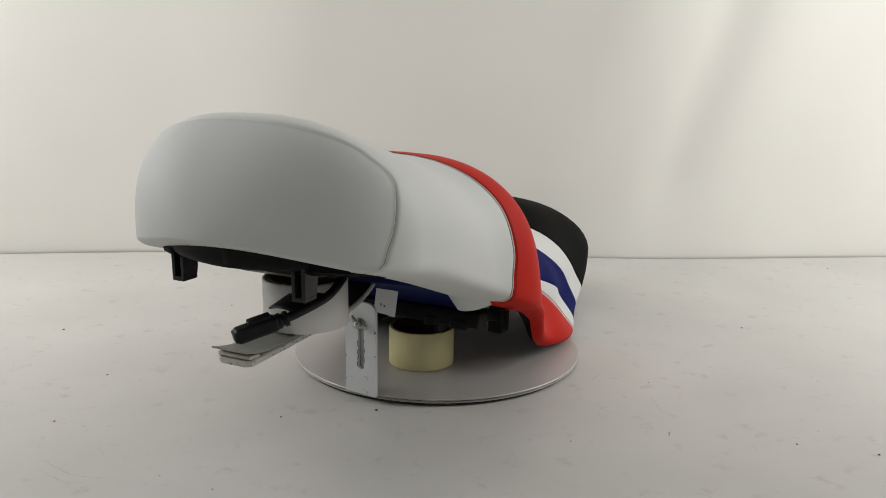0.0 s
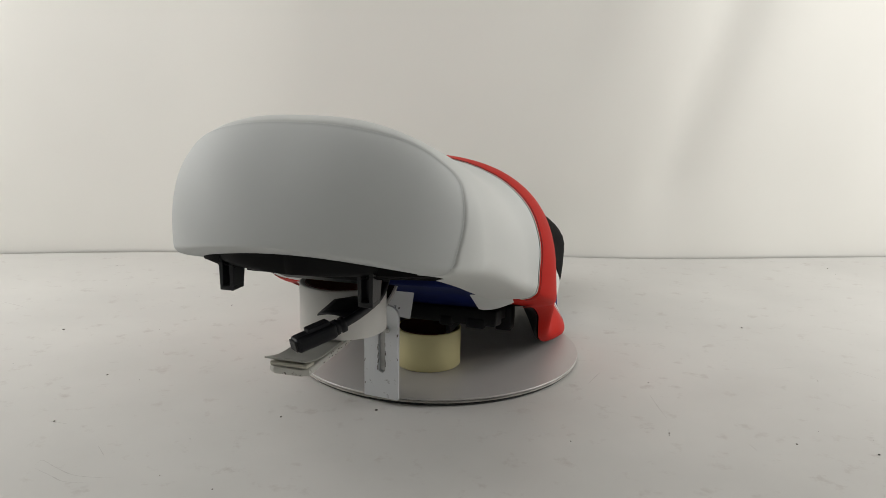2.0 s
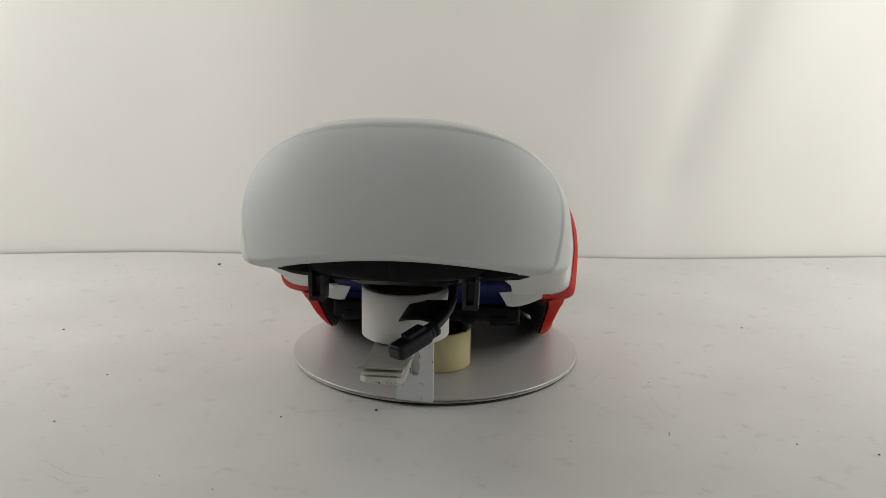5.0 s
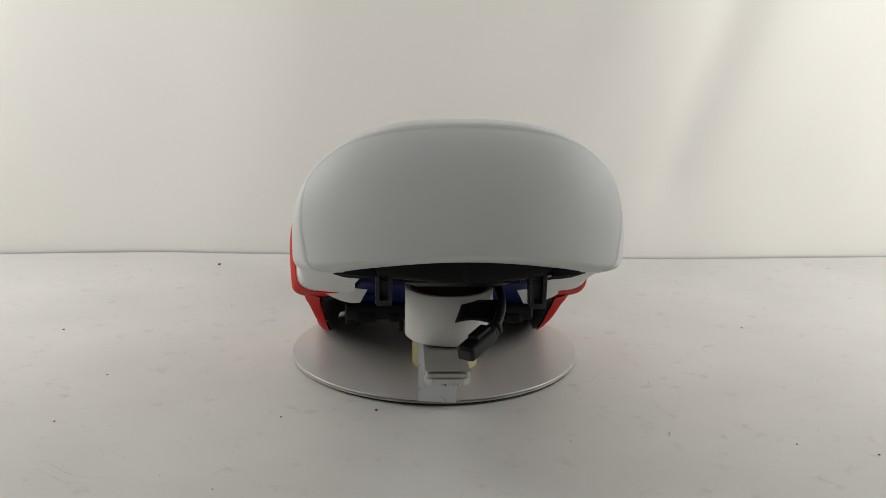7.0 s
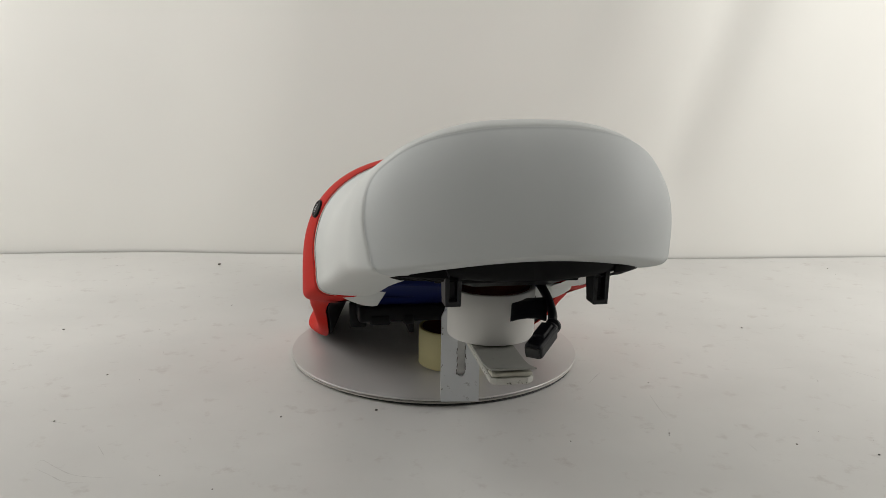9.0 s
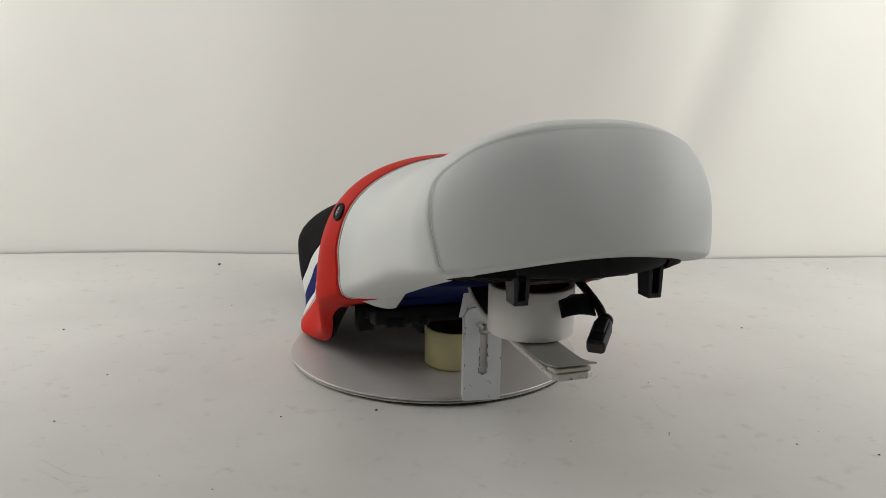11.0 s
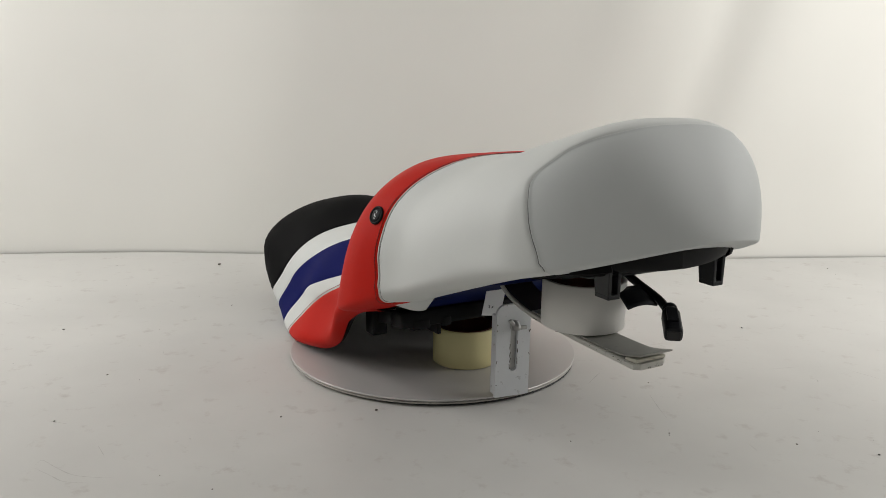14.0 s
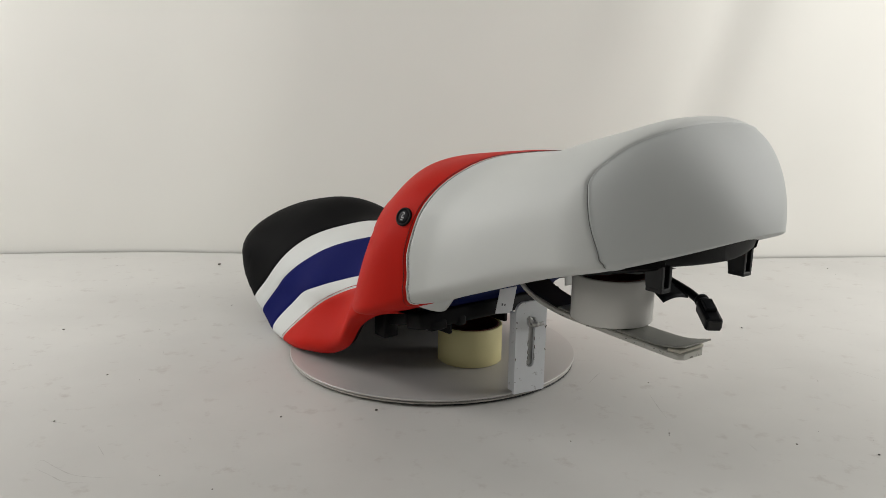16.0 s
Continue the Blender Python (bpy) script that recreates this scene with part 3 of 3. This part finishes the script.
def hump_panel(name, lo, hi, mat, seat, n, dips, label, reach=160, lip=False):
    a = np.radians(np.linspace(-reach, reach, 257))
    t = edge_steps(n)
    A = np.broadcast_to(a, (len(t), len(a)))
    U = lo(a)[None] + (hi(a) - lo(a))[None] * t[:, None]
    P, N = outward(hump, U, A, np.array((0, -0.25, 0.2)))
    P = rolled_edge(P, N) if lip else seam_dip(P, 0, N, ends=dips)
    return part(name, bm_grid(P, close_v=False), mat, seat, label)


def saddle_panel(name, y0, y1, lo, hi, mat, seat, label, n=14, ny=90, ends=(True, True)):
    y = y1 - (y1 - y0) * np.linspace(0, 1, ny) ** 1.25
    t = edge_steps(n)
    U = np.broadcast_to(y[:, None], (ny, len(t)))
    # steps of even length round the cushion, row by row
    fine = np.linspace(0, 1, 401)
    A = lo(y)[:, None] + (hi(y) - lo(y))[:, None] * fine[None]
    Q = saddle(np.broadcast_to(y[:, None], A.shape), A)
    run = np.concatenate([np.zeros((ny, 1)), np.cumsum(np.linalg.norm(np.diff(Q, axis=1), axis=-1) + 1e-9, 1)], 1)
    A = np.array([np.interp(t * r[-1], r, a) for r, a in zip(run, A)])
    P, N = outward(saddle, U, A, np.array((0, 0.12, 0.09)))
    P = seam_dip(P, 1, N, depth=0.0011, reach=0.003, ends=ends)
    return part(name, bm_grid(P), mat, seat, label)


def hump_base(d):
    """Half width and height of the pan's underside below the raised cushion."""
    w = spline(K1, W1, d) * np.clip(1 - np.clip(1 - (d - 0.035) / 0.075, 0, 1) ** 2.4, 0, 1) ** (1 / 2.4)
    return w * 0.79 - 0.012 * np.clip(1 - d / 0.15, 0, 1), spline((.035, .08, .12, .17, .24, .28, .36, .40), (.213, .2055, .196, .183, .174, .162, .130, .115), d)


def build_underside(seat):
    # smooth black pan below the raised cushion
    d = 0.0352 + 0.345 * np.linspace(0, 1, 50) ** 1.3
    a = np.linspace(0, 2 * np.pi, 65)[:-1]
    D, A = np.meshgrid(d, a, indexing="ij")
    w, zb = hump_base(D)
    s, co = np.sin(A), np.cos(A)
    x = w * np.sign(s) * np.abs(s) ** 0.42
    rim = 0.006 * np.clip(np.abs(x) / 0.12, 0, 1) ** 3
    z = np.where(co > 0, zb + 0.017 + 0.017 * np.abs(co) ** 0.42, zb + 0.017 - 0.017 * np.abs(co) ** 0.42) + np.where(co < 0, rim, 0)
    bm = bm_grid(seat_space(x, REAR + D, z), close_v=True)
    bmesh.ops.holes_fill(bm, edges=[e for e in bm.edges if e.is_boundary], sides=0)
    pan = part("seat_pan", bm, PLASTIC, seat, "black moulded plastic seat pan")
    # ragged turned-under cover edge along the pan
    rng = random.Random(4)
    for side in (-1, 1):
        rows = []
        for k in range(60):
            dk = 0.05 + 0.07 * k / 59
            wk, zk = hump_base(np.array(dk))
            wob = rng.uniform(-0.003, 0.003)
            rows.append([tuple(seat_space(side * (wk * 1.0 - 0.016 + wob), REAR + dk, zk + 0.0005 - 0.0008)), tuple(seat_space(side * (wk * 1.01), REAR + dk, zk + 0.004)),
                         tuple(seat_space(side * (wk * 1.06), REAR + dk, zk + 0.016))])
        part("cover_edge", bm_grid(np.array(rows)), BLACK_VINYL, pan, "ragged black stapled cover edge", smooth=False)
    # ribs across the pan
    for y, wide in ((-0.405, 0.07), (-0.365, 0.08)):
        wk, zk = hump_base(np.array(y - REAR))
        part("pan_rib", bm_box((wide * 1.7, 0.004, 0.006), pose(0, y, float(zk) - 0.0015), 0.001), PLASTIC, pan)
    # shallow tray below the pan, between the feet, with a sloped rear face
    rows = []
    for y, low, half, side, high in ((-0.397, 0.2010, 0.026, 0.052, 0.2030), (-0.379, 0.1902, 0.037, 0.074, 0.2000), (-0.345, 0.1860, 0.042, 0.084, 0.1950), (-0.300, 0.1815, 0.044, 0.088, 0.1890)):
        rows.append([(0.004 - side, y, high + 0.012), (0.004 - side, y, high), (0.004 - half, y, low), (0.004 + half, y, low), (0.004 + side, y, high), (0.004 + side, y, high + 0.012)])
    bm = bm_grid(np.array(rows), close_v=True)
    bmesh.ops.holes_fill(bm, edges=[e for e in bm.edges if e.is_boundary], sides=0)
    bmesh.ops.recalc_face_normals(bm, faces=bm.faces)
    bmesh.ops.bevel(bm, geom=[e for e in bm.edges if e.calc_face_angle(0) > 0.25], offset=0.0015, segments=2, profile=0.5, affect="EDGES")
    part("pan_tray", bm, PLASTIC_GREY, pan, "charcoal plastic tray below the pan", smooth=False)
    # tapered feet, each with a slot open to the rear
    for x, y, zb in ((-0.0635, -0.4320, 0.1885), (0.0718, -0.4290, 0.1850)):
        foot = bmesh.new()
        rings = []
        for z, wx, wy in ((zb + 0.004, 0.0140, 0.0190), (zb + 0.03, 0.0152, 0.0225), (zb + 0.05, 0.0165, 0.026)):
            h, e, r = wx / 2, 0.0034, y - 0.004
            rings.append([foot.verts.new((x + px, r + py, z)) for px, py in ((-h, 0), (-e, 0), (-e, 0.011), (e, 0.011), (e, 0), (h, 0), (h, wy), (-h, wy))])
        for p, q in zip(rings, rings[1:]):
            for k in range(8):
                foot.faces.new((p[k], p[(k + 1) % 8], q[(k + 1) % 8], q[k]))
        foot.faces.new(rings[0])
        foot.faces.new(rings[-1])
        bmesh.ops.recalc_face_normals(foot, faces=foot.faces)
        bmesh.ops.bevel(foot, geom=[ed for ed in foot.edges if ed.calc_face_angle(0) > 0.8], offset=0.0006, segments=2, profile=0.5, affect="EDGES")
        ob = part("pan_foot", foot, PLASTIC_GREY, pan, "black tapered plastic foot", smooth=False)
        part("foot_sole", bm_box((0.0140, 0.0190, 0.0046), pose(x, y + 0.0055, zb + 0.0021), 0.0009), PLASTIC_GREY, ob, smooth=False)
    # blue padding and the black cross beam before the lower pan
    rows = []
    for y, z, w in ((-0.255, 0.162, 0.088), (-0.22, 0.151, 0.098), (-0.18, 0.137, 0.104), (-0.146, 0.122, 0.106), (-0.125, 0.108, 0.105), (-0.113, 0.092, 0.104)):
        rows.append([(w * t, y, z - 0.0035 * (1 - t * t)) for t in np.linspace(-1, 1, 15)] + [(w * t, y + 0.004, z + 0.010) for t in np.linspace(1, -1, 15)])
    bm = bm_grid(np.array(rows), close_v=True)
    bmesh.ops.holes_fill(bm, edges=[e for e in bm.edges if e.is_boundary], sides=0)
    part("padding", bm, PLASTIC_BLUE, seat, "dark blue padding under the seat")
    beam = part("cross_beam", bm_box((0.236, 0.034, 0.021), pose(-0.002, -0.110, 0.0862, -12), 0.004), PLASTIC, seat, "black plastic cross beam")
    for x, wide in ((-0.094, 0.026), (-0.058, 0.014), (0.052, 0.018), (0.09, 0.024)):
        part("beam_rib", bm_box((wide, 0.010, 0.013), pose(x, -0.124, 0.0815, -10), 0.003), PLASTIC, beam)
    for x, y, z in ((0.1057, -0.0397, 0.0488), (-0.115, -0.052, 0.0505)):
        blk = part("side_lug", bm_box((0.021, 0.024, 0.034), pose(x, y + 0.008, z + 0.017), 0.002), PLASTIC, seat, "small black lug")
        part("lug_rib", bm_box((0.008, 0.05, 0.016), pose(x * 0.99, y - 0.022, z + 0.030, -14), 0.0015), PLASTIC, blk)
    # lining of the lower cushion, from the skirt edges up to the hollow pan
    ys = np.concatenate([np.linspace(-0.138, 0.05, 40), np.linspace(0.05, 0.42, 30)[1:]])
    rows = []
    for y in ys:
        ab = float(skirt_curve(np.array(y))[1])
        e = saddle(np.array(y), np.array([-ab, ab]))
        zr = float(spline((-.185, -.13, -.09, 0.0, .1, .3, .36, .44), (.128, .112, .098, .078, .07, .04, .015, .03), np.array(y)))
        zr = max(zr, float(e[0, 2]) + 0.0005)
        xl, xr, zl = float(e[0, 0]), float(e[1, 0]), float(e[0, 2])
        yl, yr = float(e[0, 1]), float(e[1, 1])
        inn = min(0.006, abs(xr - xl) * 0.1)
        # inside the waist of the cushion
        waist = saddle(np.array(y), np.array([-1.571, 1.571]))[:, 0]
        ml, il = max(xl + inn * 1.6, float(waist[0]) * 0.90), max(xl + inn * 2.6, float(waist[0]) * 0.82)
        mr, ir = min(xr - inn * 1.6, float(waist[1]) * 0.90), min(xr - inn * 2.6, float(waist[1]) * 0.82)
        row = [(xl * 0.985, yl, zl + 0.0012), (xl + inn, yl, zl + 0.003), (ml, yl, (zl + zr) / 2), (il, yl, zr)]
        row += [(il + (ir - il) * t, yl + (yr - yl) * t, zr) for t in np.linspace(0, 1, 11)[1:-1]]
        row += [(ir, yr, zr), (mr, yr, (zl + zr) / 2), (xr - inn, yr, zl + 0.003), (xr * 0.985, yr, zl + 0.0012)]
        rows.append(row)
    low = part("lower_pan", bm_grid(np.array(rows)), PLASTIC, seat, "black hollow plastic pan of the rider part")
    for x in (-0.05, 0.045):
        part("pan_rib", bm_box((0.006, 0.12, 0.028), pose(x, -0.035, 0.0655, -2), 0.0015), PLASTIC, low)
    # white cover tails folded under, and the paper tag
    for side in (-1, 1):
        rows = []
        for t in np.linspace(0, 1, 9):
            row = []
            for q in np.linspace(0, 1, 15):
                inner = 0.088 + 0.012 * t
                x = inner + (0.142 - inner) * q
                low = 0.1075 + 0.012 * (max(0, x - 0.105) / 0.037) ** 1.5
                row.append((side * x, -0.160 + 0.010 * t - 0.004 * math.sin(math.pi * q), 0.131 - t * (0.131 - low)))
            rows.append(row)
        front = np.array(rows)
        bm = bm_grid(np.concatenate([front, (front + np.array((0, 0.0018, 0.0004)))[:, ::-1]], 1), close_v=True)
        bmesh.ops.holes_fill(bm, edges=[e for e in bm.edges if e.is_boundary], sides=0)
        part("cover_tail", bm, WHITE_VINYL, seat, "white cover tail folded under")
    tm = pose(-0.0010, -0.1455, 0.1035, 4, 9, 4)
    tag = part("paper_tag", bm_box((0.0295, 0.0006, 0.036), tm, 0), PAPER, seat, "small white paper tag with two pen marks", smooth=False)
    pen = [bm_box((0.0006, 0.0004, h), tm @ pose(px, -0.0006, pz, 0, r), 0) for px, pz, h, r in ((-0.0055, -0.0065, 0.0032, 12), (-0.0066, -0.0052, 0.0020, 75), (-0.0064, -0.0072, 0.0018, -60), (-0.0010, -0.0068, 0.0034, 35), (-0.0010, -0.0068, 0.0030, -35))]
    part("pen_mark", bm_join(*pen), INK, tag, smooth=False)


def build_switch(red):
    """A round rocker switch let into the red band."""
    u, a = np.array(0.355), np.array(math.radians(-63))
    P, N = hump(u, a), normals_of(hump, u, a)
    n = Vector(N)
    if n.x > 0:
        n = -n
    m = Matrix.Translation(Vector(P)) @ n.to_track_quat("Z", "Y").to_matrix().to_4x4() @ Matrix.Scale(0.85, 4)
    sw = part("switch", bm_lathe([(0.0, -0.004), (0.0125, -0.004), (0.0125, 0.0012), (0.0118, 0.0024), (0.0102, 0.0026), (0.0094, 0.0012), (0.0, 0.001)], 40, m), PLASTIC, red, "black round heating switch with pale symbols")
    rock = bm_lathe([(0.0, 0.0030), (0.006, 0.0026), (0.0088, 0.0014), (0.0088, -0.001), (0.0, -0.001)], 32, m)
    bars = [bm_box((w, h, 0.0006), m @ pose(x, y, 0.0031), 0) for x, y, w, h in ((0.0, 0.0052, 0.0030, 0.0008), (0.0014, 0.0036, 0.0008, 0.0030), (-0.0012, 0.0, 0.0008, 0.0042), (0.0006, -0.0019, 0.0040, 0.0008), (0.0, -0.0048, 0.0034, 0.0008))]
    part("switch_marks", bm_join(*bars), PAPER, sw, "pale symbol bars", smooth=False)
    part("rocker", rock, RUBBER, sw)


def build_cable(seat):
    pts = [(0.040, -0.300, 0.186), (0.047, -0.322, 0.178), (0.049, -0.350, 0.168), (0.043, -0.386, 0.161), (0.0324, -0.4106, 0.1553)]
    cable = part("cable", bm_tube(pts, 0.0045, 12, 8), RUBBER, seat, "black sleeved cable")
    tip, joint = Vector((0.0072, -0.4430, 0.1458)), Vector((0.0324, -0.4116, 0.1556))
    m = look(joint, tip)
    size = (tip - joint).length
    con = part("connector", bm_box((0.0175, 0.0145, size), m @ pose(0, 0, -size / 2), 0.004, 3), RUBBER, seat, "black plastic cable connector", smooth=False)
    part("connector_collar", bm_lathe([(0.0, 0.0), (0.0075, 0.0), (0.0075, 0.004), (0.0062, 0.0045), (0.0062, 0.007), (0.0075, 0.0075), (0.0075, 0.011), (0.0, 0.011)], 20, m @ pose(0, 0, -0.001)), RUBBER, con)
    part("connector_latch", bm_box((0.011, 0.005, 0.022), m @ pose(0, 0.0085, -0.016), 0.0012), RUBBER, con, smooth=False)
    part("connector_mouth", bm_box((0.0130, 0.0100, 0.002), m @ pose(0, 0, -size - 0.0002), 0.0008), DARK, con, smooth=False)
    A, B, C, D = Vector((0.002, -0.384, 0.1562)), Vector((0.0113, -0.3534, 0.1682)), Vector((0.048, -0.351, 0.168)), Vector((0.036, -0.389, 0.157))
    rows = []
    for t in np.linspace(0, 1, 6):
        p, q = A.lerp(B, t), D.lerp(C, t)
        rows.append([tuple(p.lerp(q, k) + Vector((0, 0, 0.003 * math.sin(math.pi * k) * (1 - t)))) for k in np.linspace(0, 1, 7)])
    top = np.array(rows)
    nn = np.array((A - B).cross(C - B).normalized())
    both = np.concatenate([top, (top + nn * 0.0022)[:, ::-1]], 1)
    bm = bm_grid(both, close_v=True)
    bmesh.ops.holes_fill(bm, edges=[e for e in bm.edges if e.is_boundary], sides=0)
    part("cable_flap", bm, RUBBER, cable, "flat black retaining flap")


def build_seat():
    seat = thing("motorcycle_seat", "motorcycle seat in white, red, blue and black leatherette on tape rolls", "motorcycle seat")
    zero = lambda a: np.zeros_like(a)
    end = lambda a: np.zeros_like(a) + 0.58
    rear = hump_panel("rear_panel", lambda a: zero(a), rear_seam, GREY_VINYL, seat, 40, (False, True), "pale grey leatherette rear panel with sewn edge", 180, True)
    mid = hump_panel("passenger_panel", rear_seam, red_seam, WHITE_VINYL, seat, 50, (1.5, True), "white leatherette passenger cushion cover")
    red = hump_panel("red_band", red_seam, end, RED_VINYL, seat, 36, (True, False), "red leatherette band with double stitching")
    a = np.linspace(-2.4, 2.4, 700)
    b = np.linspace(-2.1, 2.1, 700)
    # grey line laid in the rear seam to darken its crease
    stitch_line("crease_shade", hump, rear_seam(b) + 0.0006, b, CREASE_GREY, rear, 0.0004, -0.0012, 0.0015, 1.1)
    stitch_line("white_piping", hump, red_seam(a) - 0.0004, a, THREAD_WHITE, mid, 0.0009, -0.0009, 0.002, 1.05)
    # on the white: a dark line for the shaded gap beside the piping
    stitch_line("stitching_and_gap_line", hump, red_seam(a) - 0.0032, a, THREAD_AND_GAP, mid, 0.0002, 0.0, 0.003, 0.85)
    # on the red: dark stitching
    stitch_line("stitching_and_gap_line", hump, red_seam(a) + 0.0045, a, THREAD_AND_GAP, red, 0.0004, -0.0001, 0.004, 0.8)

    edges = [lambda y, v=v, k=k, lift=0.0: stripe_edge(v, y, k, lift) for k, v in enumerate((EDGE_BLACK, EDGE_BLUE_TOP, EDGE_BLUE_LOW, EDGE_RED))]
    y0, y1 = -0.105, FRONT - 1e-4
    saddle_panel("rider_top", y0, y1, lambda y: -edges[0](y), lambda y: edges[0](y, lift=0.0045), BLACK_VINYL, seat, "black grained leatherette rider seat top", 40)
    bottom = lambda y: skirt_curve(y)[1]
    for s in (-1, 1):
        side = lambda f, s=s: (lambda y: s * (f(y) if f is bottom or s < 0 else f(y, lift=-0.0039 if f is not edges[0] else 0.0045)))
        saddle_panel("white_stripe", y0, y1, side(edges[0]), side(edges[1]), WHITE_VINYL, seat, "upper white stripe")
        saddle_panel("blue_stripe", y0, y1, side(edges[1]), side(edges[2]), BLUE_VINYL, seat, "dark blue stripe")
        low = saddle_panel("white_stripe", y0, y1, side(edges[2]), side(edges[3]), WHITE_VINYL, seat, "lower white stripe")
        ys = np.linspace(-0.095, 0.15, 400)
        stitch_line("red_stitching", saddle, ys, s * stripe_edge(EDGE_RED, ys, 3, 0.0028 - (0.0039 if s > 0 else 0)), THREAD_RED, low, 0.00035, 0.0002, 0.0032, 0.8)
        saddle_panel("red_side", -0.125, y1, side(edges[3]), side(bottom), RED_VINYL, seat, "red leatherette side skirt", 30, ends=(True, False))
    build_underside(seat)
    build_switch(red)
    build_cable(seat)
    return seat


seat = build_seat()


# ---- what moves ----
def turn_at(t):
    """Degrees by which the turntable has turned."""
    s = (t - 8) / 8
    return 6.2625 + 31.4162 * s - 0.4615 * s * s


def motions():
    times = [0.5 * k for k in range(33)]
    for ob, local in ((turntable, pose(0, 0, TOP)), (seat, pose(0, 0, TOP)),
                      (roll_yellow, pose(0.0083, -0.064, TOP + 0.0006)), (roll_white, pose(-0.0006, -0.3178, TOP + 0.1246))):
        walk(ob, [(t, pose(0, 0, 0, 0, 0, turn_at(t)) @ local) for t in times])


motions()
